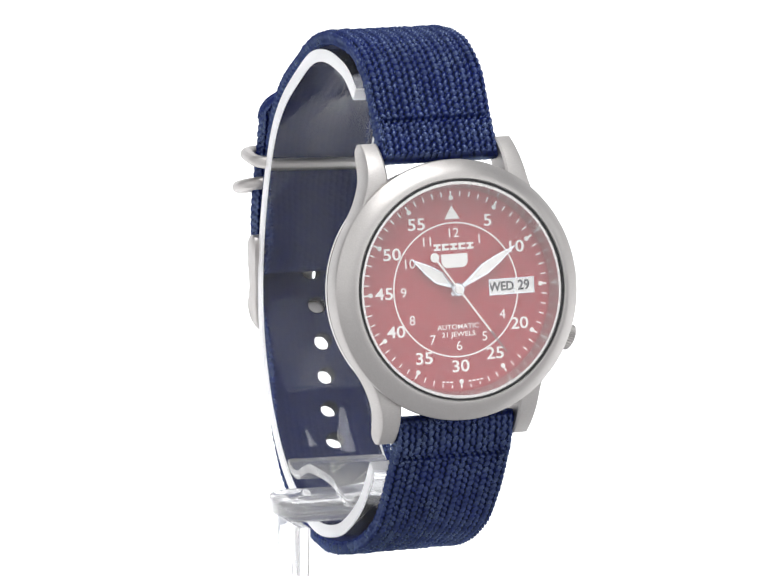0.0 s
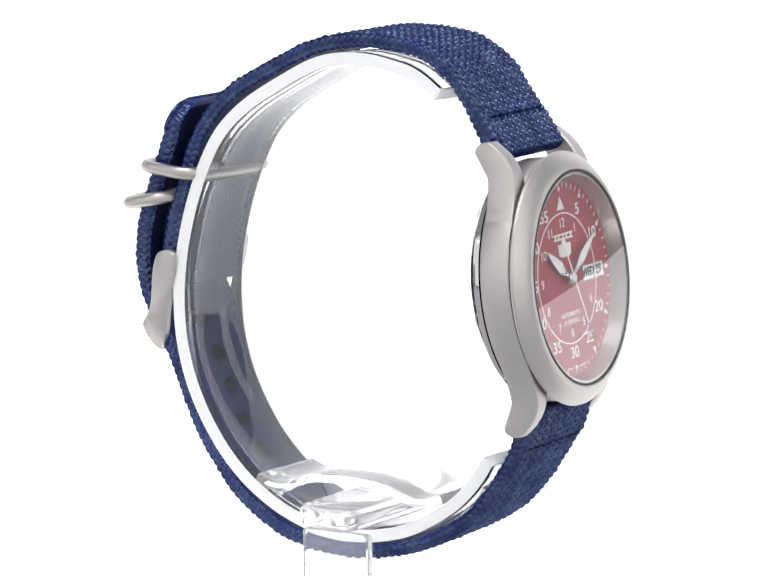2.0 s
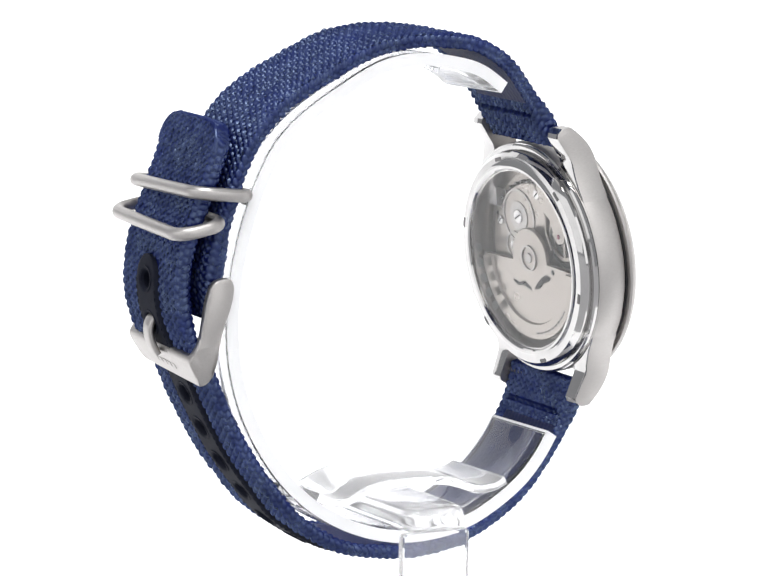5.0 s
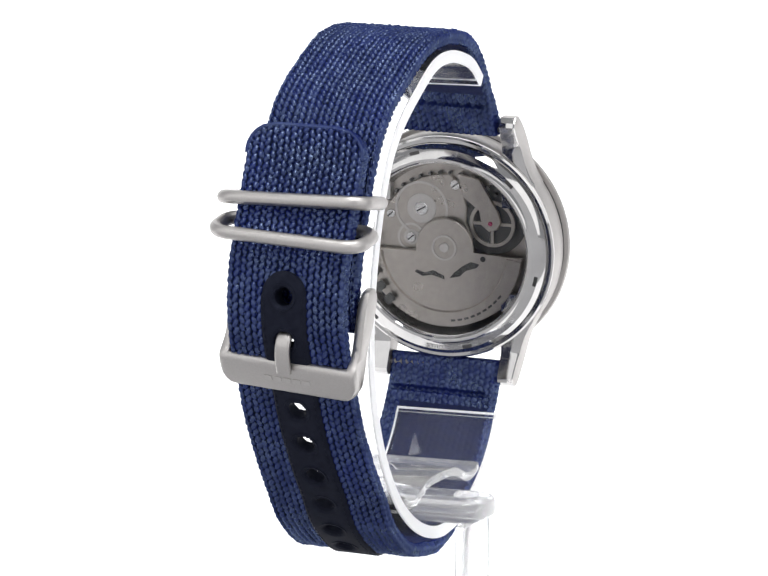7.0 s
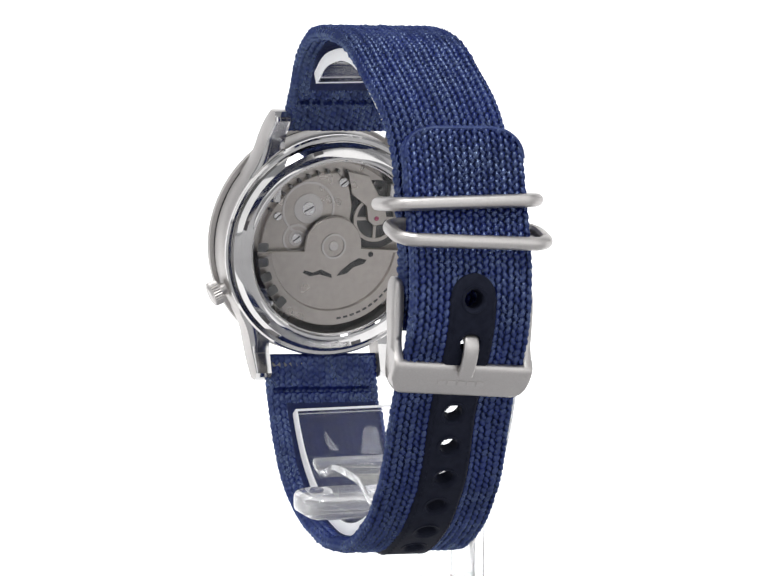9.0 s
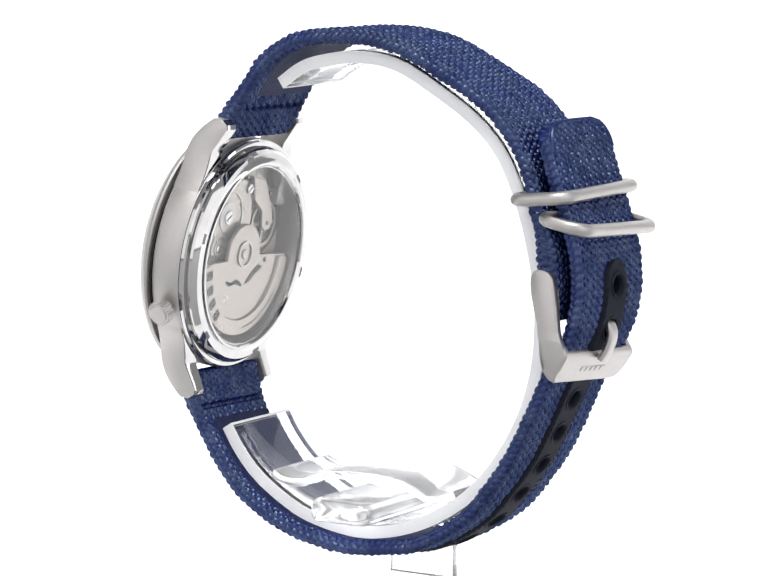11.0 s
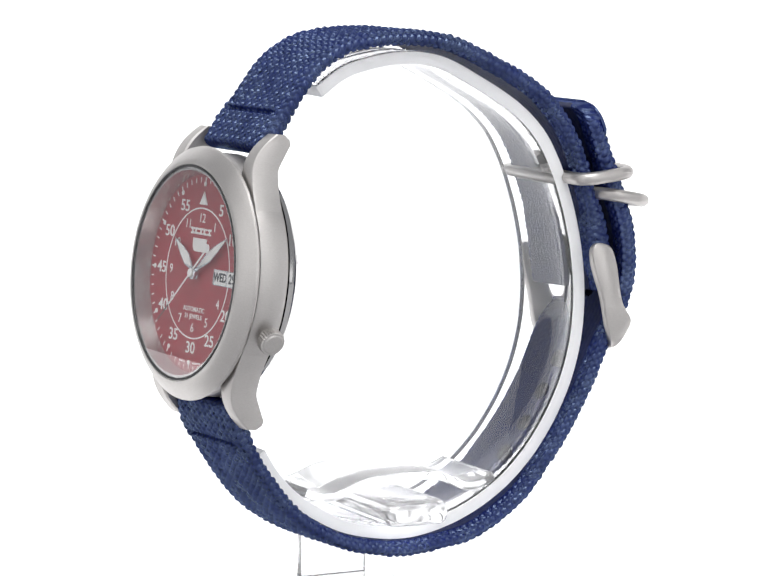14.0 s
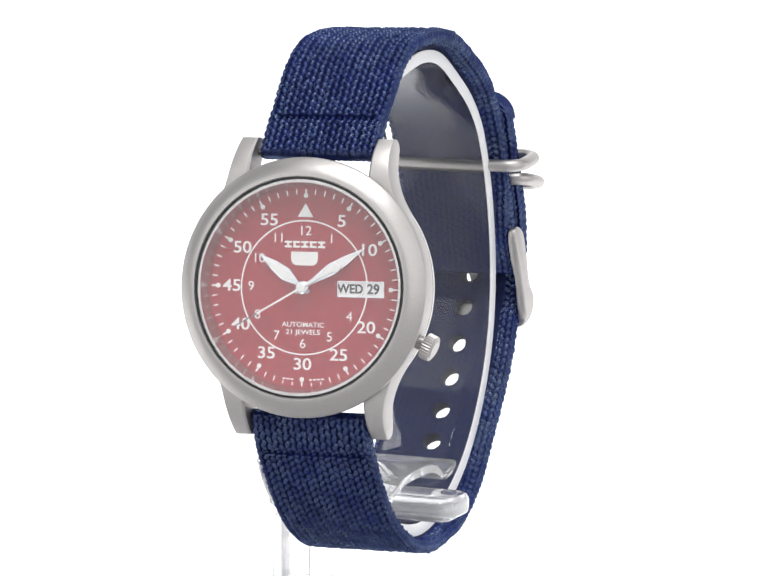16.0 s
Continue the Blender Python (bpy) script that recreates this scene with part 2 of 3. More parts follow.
    r = 0.5 * T[:, None] * round_off
    X = xs[None, :] * (H[:, None] - 0.5 * r) + nxv[None, :] * (0.5 * r + h)
    N = hs[None, :] * r * 1.0 + nhv[None, :] * h
    V = np.stack([X, line[:, 0:1] + nn[:, 0:1] * N, line[:, 1:2] + nn[:, 1:2] * N], -1).reshape(-1, 3)
    i, k = np.meshgrid(np.arange(len(s) - 1), np.arange(m), indexing="ij")
    k2 = (k + 1) % m
    F = np.stack([i * m + k, i * m + k2, (i + 1) * m + k2, (i + 1) * m + k], -1).reshape(-1, 4)
    if holes:
        cs = V[F].mean(1)
        sm = 0.5 * (s[i] + s[np.minimum(i + 1, len(s) - 1)]).ravel()
        keep = np.ones(len(F), bool)
        for q in holes:
            keep &= (cs[:, 0] ** 2 + (sm - q) ** 2) > 1.42**2
        F = F[keep]
    if flip < 0:
        F = F[:, ::-1]
    side = np.tile(hs, len(s))[F[:, 0]]
    # material per face: 1 paints shade between the beads, 2 is the lining
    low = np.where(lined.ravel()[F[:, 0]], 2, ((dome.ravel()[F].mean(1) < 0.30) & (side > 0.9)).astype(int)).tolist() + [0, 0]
    faces = F.tolist()
    caps = [list(range(m)), list(range((len(s) - 1) * m, len(s) * m))]
    faces += [caps[0][::-1] if flip > 0 else caps[0], caps[1] if flip > 0 else caps[1][::-1]]
    return (V, faces), line, s, nn, low


def frame_at(line, s, nn, q, off=0.0):
    """The pose on a strap at length q: x across, y along, z out of its face."""
    y, z = np.interp(q, s, line[:, 0]), np.interp(q, s, line[:, 1])
    ny, nz = np.interp(q, s, nn[:, 0]), np.interp(q, s, nn[:, 1])
    d = math.hypot(ny, nz)
    n = Vector((0, ny / d, nz / d))
    x = Vector((1, 0, 0))
    t = n.cross(x)
    m = Matrix((x, t, n)).transposed().to_4x4()
    m.translation = Vector((0, y + n.y * off, z + n.z * off))
    return m


def lettering(name, text, size, mat, parent, x, y, z, at=None, bold=0.0, turn=0.0, wide=1.0):
    """Printed characters as a thin mesh lying in the parent's xy plane, centred at x, y."""
    cu = bpy.data.curves.new(name, "FONT")
    cu.body, cu.size, cu.align_x, cu.align_y = text, size, "CENTER", "CENTER"
    cu.extrude, cu.offset, cu.resolution_u = 0.02, bold, 4
    tmp = new(name, cu)
    me = bpy.data.meshes.new_from_object(tmp.evaluated_get(bpy.context.evaluated_depsgraph_get()))
    bpy.data.objects.remove(tmp)
    me.name = name
    me.transform(Matrix.Scale(MM, 4) @ Matrix.Translation((x, y, z)) @ Matrix.Rotation(radians(turn), 4, "Z") @ Matrix.Diagonal((wide, 1, 1, 1)))
    me.materials.clear()
    me.materials.append(mat)
    ob = new(name, me)
    ob.parent = parent
    if at is not None:
        ob.matrix_basis = at
    return ob


# ---- structure: a white seamless sweep ----
def sheet(line):
    v, f = [], []
    for y, z in line:
        v += [(-900, y, z), (900, y, z)]
    for i in range(len(line) - 1):
        f.append((2 * i, 2 * i + 1, 2 * i + 3, 2 * i + 2))
    return v, f


sweep_line, _ = spline([(-12, 0), (450, 0), (560, 12), (650, 50), (715, 115), (750, 210), (760, 330), (760, 900)], 25)
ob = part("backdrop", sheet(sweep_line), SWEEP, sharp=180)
tagged(ob, "seamless white photo sweep under the watch, with added glow", "backdrop", kind="structure")
# out-of-view floor without glow, added so less light reaches the lower strap
ob = part("table", sheet([(-900, 0), (-450, 0), (-12, 0)]), DIM_FLOOR, sharp=180)
tagged(ob, "unseen pale grey floor before the sweep, added to dim the lower strap", "table", kind="structure")

LIFT = 9.0
FLOOR_GAP = Matrix.Translation((0, 0, LIFT * MM))


# ---- the clear display stand ----
def display_stand():
    stand = new("watch_stand")
    stand.matrix_basis = FLOOR_GAP
    tagged(stand, "clear acrylic watch display stand with a C-shaped cuff", "display stand")
    cuff = [(-14.6, 71.6), (-11.4, 73.8), (-7.8, 75.1), (-1.0, 76.1), (5.9, 75.2), (12.9, 71.9), (19.9, 67.7), (23.6, 64.0), (26.2, 59.3), (28.0, 54.4), (29.4, 50.0),
            (30.6, 44.5), (31.2, 38.0), (30.8, 31.5), (29.2, 25.4), (26.9, 20.8), (24.6, 16.9), (21.8, 13.4), (18.0, 9.5), (11.5, 5.4), (5.2, 3.9), (-1.2, 3.3), (-9.0, 4.7), (-14.4, 7.2), (-19.0, 10.4), (-22.2, 13.9), (-24.2, 17.0)]
    # ease the bends of its back
    cuff = cuff[:1] + [(0.25 * a[0] + 0.5 * b[0] + 0.25 * c[0] + 0.1, 0.25 * a[1] + 0.5 * b[1] + 0.25 * c[1]) if b[0] > 8 else b for a, b, c in zip(cuff, cuff[1:], cuff[2:])] + cuff[-1:]
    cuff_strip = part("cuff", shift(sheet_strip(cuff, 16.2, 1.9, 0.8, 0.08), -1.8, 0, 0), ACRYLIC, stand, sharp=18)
    for x in (-10.07, 6.47):
        part("cuff_edge", shift(sheet_strip(cuff, 0.32, 1.9, 0.8, 0.05), x, 0, 0), FROSTED, cuff_strip, "frosted sawn edge of the cuff", sharp=18)
    for (y0, z0), (y1, z1) in ((cuff[1], cuff[0]), (cuff[-2], cuff[-1])):
        d = math.hypot(y1 - y0, z1 - z0)
        cap = [(y1 + (y1 - y0) / d * k, z1 + (z1 - z0) / d * k) for k in (0.01, 0.2, 0.4)]
        part("cuff_end", shift(sheet_strip(cap, 16.8, 1.9, 0.1, 0.05), -1.8, 0, 0), FROSTED, cuff_strip, "frosted sawn end of the cuff", sharp=18)
    arch = [(16.5, 10.6), (14.0, 9.6), (11.6, 9.5), (9.0, 10.6), (6.0, 11.5), (0.0, 11.7), (-5.6, 11.4), (-8.6, 10.5), (-11.5, 9.6), (-14.3, 9.8), (-16.3, 10.6)]
    part("saddle", shift(sheet_strip(arch, 16.0, 1.4, 0.7, 0.25), -2.0, 0, 0), WORN, stand, sharp=18)
    # the bar that carries the cuff, with a rounded nose
    sec = rounded_rect(10.8, 3.7, 1.5, 5, -0.2, 7.1)
    v, f = [], []
    rings = [(-17.6, 0.5), (-17.3, 0.72), (-16.7, 0.88), (-15.6, 0.97), (-14.0, 1.0), (10.0, 1.0), (11.6, 0.97), (12.5, 0.88), (13.0, 0.72), (13.3, 0.5)]
    m = len(sec)
    for x, k in rings:
        v += [(x, -0.2 + (y + 0.2) * k, 7.0 + (z - 7.0) * k) for y, z in sec]
    for i in range(len(rings) - 1):
        f += [(i * m + a, i * m + (a + 1) % m, (i + 1) * m + (a + 1) % m, (i + 1) * m + a) for a in range(m)]
    f += [tuple(range(m - 1, -1, -1)), tuple((len(rings) - 1) * m + a for a in range(m))]
    part("bar", (v, f), WORN, stand, sharp=75)
    # one upright beside the strap
    leg = prism(rounded_rect(1.8, 11.6, 0.5, 3, -14.6, -1.0), -7.1, 4.8, 0.3)
    part("upright", leg, WORN, stand, sharp=18)
    base = prism(rounded_rect(22, 17, 3.0, 6, -7.0, -0.6), -9.0, -7.1, 0.4)
    part("base", base, WORN, stand, sharp=18)
    for o in stand.children_recursive:
        o.visible_shadow = False
    return stand


# ---- the watch ----
LOW = 2.0
CASE = pose(0, -31.5 * MM, 44.2 * MM, 83.2, 0, 2.6) @ Matrix.Scale(1.008, 4)
DIAL = CASE @ Matrix.Diagonal((1.028, 1.028, 1, 1))


def upto(a, b, s, lo, hi):
    k = min(1.0, max(0.0, (s - a) / (b - a)))
    k = k * k * (3 - 2 * k)
    return lo + (hi - lo) * k


def lug(sx, sy):
    """One lug, tapering outwards from the case; x across, y along the strap, z out of the dial."""
    rows = []
    for b in np.linspace(7.0, 21.75, 22):
        t = max(0.0, (b - 15.6) / 6.15)
        top = -0.15 - 0.25 * max(0, (b - 12) / 8) - 3.6 * t**2.2
        bot = -4.8 - (2.1 * min(1, max(0, (b - 16.5) / 4.0)) if b > 16.5 else 0) + 1.0 * max(0, (b - 20.65)) ** 1.5
        circ = math.sqrt(max(0, 18.15**2 - b * b))
        out = max(circ - 0.02, 11.5 + 3.2 * math.exp(-max(0, b - 11.0) / 4.5))
        rows.append((b, 9.25, out, bot, top))
    v, f = [], []
    for b, x0, x1, z0, z1 in rows:
        c = min(0.4, (z1 - z0) * 0.3)
        ring = [(x0, z0), (x1 - c, z0), (x1 - c * 0.3, z0 + c * 0.3), (x1, z0 + c), (x1, z1 - c), (x1 - c * 0.3, z1 - c * 0.3), (x1 - c, z1), (x0 + 0.3, z1), (x0, z1 - 0.3)]
        v += [(sx * x, sy * b, z) for x, z in ring]
    m = 9
    for i in range(len(rows) - 1):
        for k in range(m):
            q = (i * m + k, i * m + (k + 1) % m, (i + 1) * m + (k + 1) % m, (i + 1) * m + k)
            f.append(q if sx * sy < 0 else q[::-1])
    a, b = tuple(range(m)), tuple((len(rows) - 1) * m + k for k in range(m))
    f += [a[::-1], b] if sx * sy < 0 else [a, b[::-1]]
    return v, f


def polish_under(ob):
    """The faces towards the wrist are polished."""
    ob.data.materials.append(POLISHED)
    for face in ob.data.polygons:
        face.material_index = 1 if face.normal.z < -0.5 else 0


def hand(points, z, thick):
    return prism(points, z, z + thick, 0.0)


def polar(r, a):
    """Dial place at radius r and clock angle a in degrees from twelve."""
    return r * math.sin(radians(a)), r * math.cos(radians(a))


def turned(outline, a):
    c, s = math.cos(radians(-a)), math.sin(radians(-a))
    return [(x * c - y * s, x * s + y * c) for x, y in outline]


def wristwatch():
    watch = new("wristwatch")
    watch.matrix_basis = FLOOR_GAP
    tagged(watch, "steel wristwatch with red dial and navy nylon strap on clear stand", "watch")

    # case
    case = part("case", lathe([(14.6, -5.2), (17.3, -5.2), (17.9, -4.9), (18.15, -4.4), (18.15, -0.7), (17.95, -0.25), (17.4, -0.1), (14.6, -0.1)], 128), BRUSHED, watch, "brushed steel mid-case", CASE)
    for sx in (1, -1):
        for sy in (1, -1):
            polish_under(part("lug", lug(sx, sy), BRUSHED, case, "brushed steel lug with a polished underside"))
    polish_under(case)
    for sy in (1, -1):
        part("spring_bar", wire([(-9.6, sy * 19.6, -4.6), (9.6, sy * 19.6, -4.6)], 0.55, False, 10), DARK_STEEL, case)
    part("gasket", lathe([(15.0, -0.1), (18.0, -0.1), (18.0, 0.3), (15.0, 0.3)], 96), BLACK, watch, "black gap line under the bezel", CASE)
    bezel = [(15.99, 0.0), (15.99, 2.6), (16.1, 2.8), (16.35, 2.8), (16.9, 2.6), (17.7, 2.05), (18.4, 1.4), (18.82, 0.95), (18.9, 0.6), (18.7, 0.3), (18.2, 0.25)]
    part("bezel", lathe(bezel, 128), STEEL, watch, "blasted steel domed bezel", CASE)
    part("crystal_ring", lathe([(15.22, 2.785), (15.53, 2.785), (15.53, 2.85), (15.22, 2.85)], 96), BLACK, watch, "black crystal gasket", DIAL)
    cr = part("crystal", lathe([(0.0, 2.5), (15.7, 2.5), (15.7, 2.78), (0.0, 2.78)], 96, False), CRYSTAL, watch, "flat clear mineral crystal", DIAL, 10)
    cr.visible_shadow = False
    part("rehaut", lathe([(14.3, 0.1), (15.54, 0.1), (15.54, 2.48), (14.8, 2.48)], 96), FLANGE, watch, "polished inner flange ring", DIAL)

    # dial and its print
    dial = part("dial", lathe([(0.0, -0.2), (14.3, -0.2), (14.3, 0.1), (0.0, 0.1)], 96, False), RED, watch, "dark red matt dial with white print", DIAL)
    zp = 0.104
    for k in range(60):
        a = 6.0 * k
        big = k % 5 == 0
        w = 0.085 if not big else 0.12
        tick = turned([(-w, 13.15 if not big else 12.9), (w, 13.15 if not big else 12.9), (w, 13.9), (-w, 13.9)], a)
        if k in (29, 31, 28, 32):
            tick = turned([(-w, 13.45), (w, 13.45), (w, 13.9), (-w, 13.9)], a)
        part("minute_mark", prism(tick, zp, zp + 0.03), WHITE, dial)
        if big:
            x, y = polar(12.95, a)
            part("hour_dot", prism(circle(0.34, 16, x, y), zp, zp + 0.14, 0.05), LUME, dial)
    part("chapter_circle", lathe([(9.32, zp), (9.53, zp), (9.53, zp + 0.03), (9.32, zp + 0.03)], 128), WHITE, dial)
    part("triangle", prism([(-1.15, 9.95), (1.15, 9.95), (0.0, 11.85)], zp, zp + 0.12), LUME, dial)
    for mnt in (5, 10, 20, 25, 30, 35, 40, 45, 50, 55):
        x, y = polar(10.85, mnt * 6)
        lettering("numeral", str(mnt), 2.35, WHITE, dial, x, y, zp + 0.02, bold=0.03, wide=1.2)
    for hr in (1, 4, 5, 6, 7, 8, 9, 10, 11, 12):
        x, y = polar(7.95, hr * 30)
        lettering("numeral", str(hr), 1.9, WHITE, dial, x, y, zp + 0.02, wide=1.05)
    lettering("dial_text", "AUTOMATIC", 0.98, WHITE, dial, 0, -5.25, zp + 0.02, bold=0.01, wide=1.12)
    lettering("dial_text", "21 JEWELS", 0.98, WHITE, dial, 0, -6.3, zp + 0.02, bold=0.01, wide=1.17)
    # the maker's word as plain strokes
    for i in range(5):
        strokes = [prism(rounded_rect(1.08, 0.3, 0.1, 3, -2.5 + 1.25 * i, y), zp, zp + 0.08) for y in (6.4, 5.75)]
        strokes.append(prism(rounded_rect(0.34, 0.75, 0.1, 3, -2.5 + 1.25 * i - 0.3 * (i % 2), 6.07), zp, zp + 0.07))
        part("word_bar", join(*strokes), LUME, dial)
    shield = [(-2.0, 5.05), (2.0, 5.05), (2.0, 3.9), (1.75, 3.35), (1.2, 3.1), (-1.2, 3.1), (-1.75, 3.35), (-2.0, 3.9)]
    part("emblem", prism(shield[::-1], zp, zp + 0.15, 0.06), LUME, dial, "white shield-shaped emblem")
    for cx, wide_, word, sz in ((6.95, 3.7, "WED", 1.75), (10.35, 2.95, "29", 1.95)):
        pane = part("calendar_window", prism(rounded_rect(wide_, 2.05, 0.12, 2, cx, -0.05), zp, zp + 0.025), WHITE, dial, "white calendar window with black characters")
        lettering("numeral", word, sz, INK, pane, cx, -0.05, zp + 0.05, bold=0.05, wide=0.95)
    fr = []
    for x, y, w, h in ((8.5, 1.03, 6.95, 0.13), (8.5, -1.13, 6.95, 0.13), (5.08, -0.05, 0.13, 2.2), (11.9, -0.05, 0.13, 2.2), (8.84, -0.05, 0.1, 2.1)):
        fr.append(prism([(x - w / 2, y - h / 2), (x + w / 2, y - h / 2), (x + w / 2, y + h / 2), (x - w / 2, y + h / 2)], zp, zp + 0.12))
    part("calendar_frame", join(*fr), BLUE_STEEL, dial)
    for x in (-2.7, -2.1, -1.5, 1.3, 1.9, 2.5, 3.1):
        part("print_bar", prism(rounded_rect(0.42, 0.22, 0.05, 2, x, -13.0 + 0.02 * x * x), zp, zp + 0.03), WHITE, dial)

    # pointers
    hour = [(-0.32, -1.1), (0.32, -1.1), (0.34, 1.2), (0.98, 3.2), (0.72, 5.4), (0.0, 8.3), (-0.72, 5.4), (-0.98, 3.2), (-0.34, 1.2)]
    minute = [(-0.3, -1.2), (0.3, -1.2), (0.32, 1.6), (0.86, 5.0), (0.62, 7.6), (0.0, 11.0), (-0.62, 7.6), (-0.86, 5.0), (-0.32, 1.6)]
    for nm, shape, a, z in (("hour_hand", hour, 304.8, 0.5), ("minute_hand", minute, 58.0, 0.8)):
        h = part(nm, hand(turned(shape, a), z, 0.13), BLUE_STEEL, watch, "pale steel leaf hand with white lume", DIAL)
        lo, hi = shape[2][1] + 0.5, shape[5][1] - 0.9
        inner = [(0.05, lo), (shape[3][0] - 0.2, shape[3][1]), (shape[4][0] - 0.18, shape[4][1]), (0.0, hi), (-shape[4][0] + 0.18, shape[4][1]), (-shape[3][0] + 0.2, shape[3][1]), (-0.05, lo)]
        part("lume_fill", prism(turned(inner, a), z + 0.13, z + 0.17), LUME, h)
    part("hand_hub", prism(circle(0.95, 32), 0.5, 1.25, 0.15), BLUE_STEEL, watch, "pale steel hub at the dial centre", DIAL)
    sec = join(prism([(-0.13, -5.2), (0.13, -5.2), (0.12, 7.6), (-0.12, 7.6)], 1.3, 1.4), prism(circle(0.62, 24, 0, 0), 1.25, 1.5, 0.08))
    second = part("second_hand", sec, LUME, watch, "thin second hand with a round white counterweight", DIAL)
    # dark metal colour stands in for the dark reflection on the steel tip
    part("tip", prism([(-0.12, 7.6), (0.12, 7.6), (0.07, 11.4), (-0.07, 11.4)], 1.3, 1.4), DARK_STEEL, second, "polished tip with its dark reflection put into the colour")
    part("counterweight", prism(circle(0.66, 24, 0, -5.8), 1.28, 1.42, 0.05), LUME, second)

    # crown
    ang = -24.0
    knurl = []
    for i in range(56):
        r = 1.95 if i % 2 else 1.80
        knurl.append((r * math.cos(2 * math.pi * i / 56), r * math.sin(2 * math.pi * i / 56)))
    crown_at = CASE @ pose(0, 0, 0, 0, 0, ang) @ pose(0, 0, -2.9 * MM, 0, 90, 0)
    crown = part("crown", join(prism(knurl, 19.3, 20.75, 0.12), prism(circle(1.05, 24), 17.5, 19.4)), STEEL, watch, "small knurled steel crown", crown_at)
    part("crown_cap", prism(circle(1.6, 32), 20.72, 20.95, 0.25), STEEL, crown)

    # back: polished ring, window and movement
    ring = [(14.2, -5.0), (14.2, -7.4), (14.4, -7.65), (14.8, -7.7), (15.1, -7.5), (15.5, -7.42), (16.3, -7.3), (16.7, -6.9), (17.0, -6.5), (17.1, -5.1)]
    back = part("case_back", lathe(ring[::-1], 128), POLISHED, watch, "polished steel case back ring with notches", CASE)
    for k in range(6):
        m = Matrix.Rotation(radians(60 * k + 14), 4, "Z")
        part("notch", moved(prism(rounded_rect(0.75, 1.6, 0.15, 2, 15.9, 0), -7.39, -6.8), m), DARK_STEEL, back)
    part("step_ring", lathe([(17.1, -5.1), (18.0, -5.1), (18.0, -5.6), (17.7, -5.8), (17.1, -5.8)][::-1], 128), POLISHED, back)
    g = part("back_crystal", lathe([(0.0, -7.35), (14.18, -7.35), (14.18, -6.9), (0.0, -6.9)], 96, False), BACK_CRYSTAL, watch, "clear display-back crystal", CASE, 10)
    g.visible_shadow = False
    mv = part("movement", lathe([(0.0, -2.6), (13.5, -2.6), (13.5, -3.2), (0.0, -3.2)], 96, False), PLATE, watch, "champagne-toned automatic movement", CASE)
    part("holder_ring", lathe([(13.2, -3.2), (14.15, -3.2), (14.15, -6.85), (13.95, -6.85)], 96), FLANGE, mv)
    flip = Matrix.Rotation(math.pi, 4, "Y")

    def back_part(name, data, mat, parent=mv, label=""):
        """Shapes drawn as seen from behind, raised towards the back."""
        return part(name, moved(data, flip), mat, parent, label)

    bridge = [polar(11.6, a) for a in range(-100, 8, 6)] + [(2.5, 9.2), (3.2, 6.3), (3.0, 4.0), (4.2, 1.5), (2.0, -1.5), (-6.0, -3.0)]
    back_part("bridge", prism(bridge[::-1], 3.2, 4.1, 0.15), PLATE)
    back_part("balance_well", prism(circle(5.6, 40, 7.4, 4.6), 3.2, 3.35), ENGRAVED)
    w = join(shift(lathe([(3.2, 3.5), (3.75, 3.5), (3.75, 3.9), (3.2, 3.9)], 40), 7.4, 4.0, 0), prism([(4.0, 3.75), (10.8, 3.75), (10.8, 4.25), (4.0, 4.25)], 3.5, 3.8), prism([(7.15, 0.7), (7.65, 0.7), (7.65, 7.3), (7.15, 7.3)], 3.5, 3.8))
    back_part("balance_wheel", w, PLATE)
    cock = [(1.8, 11.9), (5.4, 11.2), (6.8, 9.0), (8.6, 6.0), (9.0, 4.4), (8.4, 3.2), (7.0, 2.9), (5.9, 3.8), (5.4, 6.2), (2.8, 8.2)]
    back_part("balance_cock", prism(cock[::-1], 4.0, 4.6, 0.12), PLATE)
    back_part("jewel", prism(circle(0.36, 20, 7.3, 4.2), 4.6, 4.75, 0.06), RUBY)
    for x, y, r in ((-4.2, 5.8, 4.4), (-5.9, 1.0, 2.3)):
        back_part("wheel", join(shift(lathe([(r - 0.35, 4.1), (r, 4.1), (r, 4.25), (r - 0.35, 4.25)], 48), x, y, 0), prism(circle(r * 0.55, 32, x, y), 4.1, 4.25, 0.05)), STEEL)
    for x, y, r in ((-4.2, 5.8, 1.1), (1.4, 10.0, 0.8), (-9.3, 4.6, 0.7), (-5.9, 1.0, 0.8)):
        s = back_part("screw", prism(circle(r, 24, x, y), 4.2, 4.45, 0.08), POLISHED)
        back_part("slot", prism([(x - r * 0.7, y - 0.32), (x - r * 0.6, y - 0.5), (x + r * 0.7, y + 0.3), (x + r * 0.6, y + 0.5)], 4.4, 4.48), BLACK, s)
    for k in range(14):
        x, y = polar(11.9, -62 + 8 * k)
        back_part("gear_tooth", prism(circle(0.28, 6, x, y), 3.2, 4.3), DARK_STEEL)
    # the winding rotor: half a disc round its bearing
    rot = [polar(12.8, a) for a in range(94, 267, 4)] + [(-4.8, -0.8)] + [polar(4.7, a) for a in range(-78, 79, 6)] + [(4.8, -0.4)]
    rotor = back_part("rotor", prism(rot[::-1], 4.9, 5.5, 0.12), PLATE, mv, "champagne half-disc winding rotor")
    rim = lathe([(10.3, 5.5), (12.8, 5.5), (12.8, 5.9), (10.5, 5.9)], 48, True, 186, 354)
    back_part("rotor_weight", rim, PLATE, rotor)
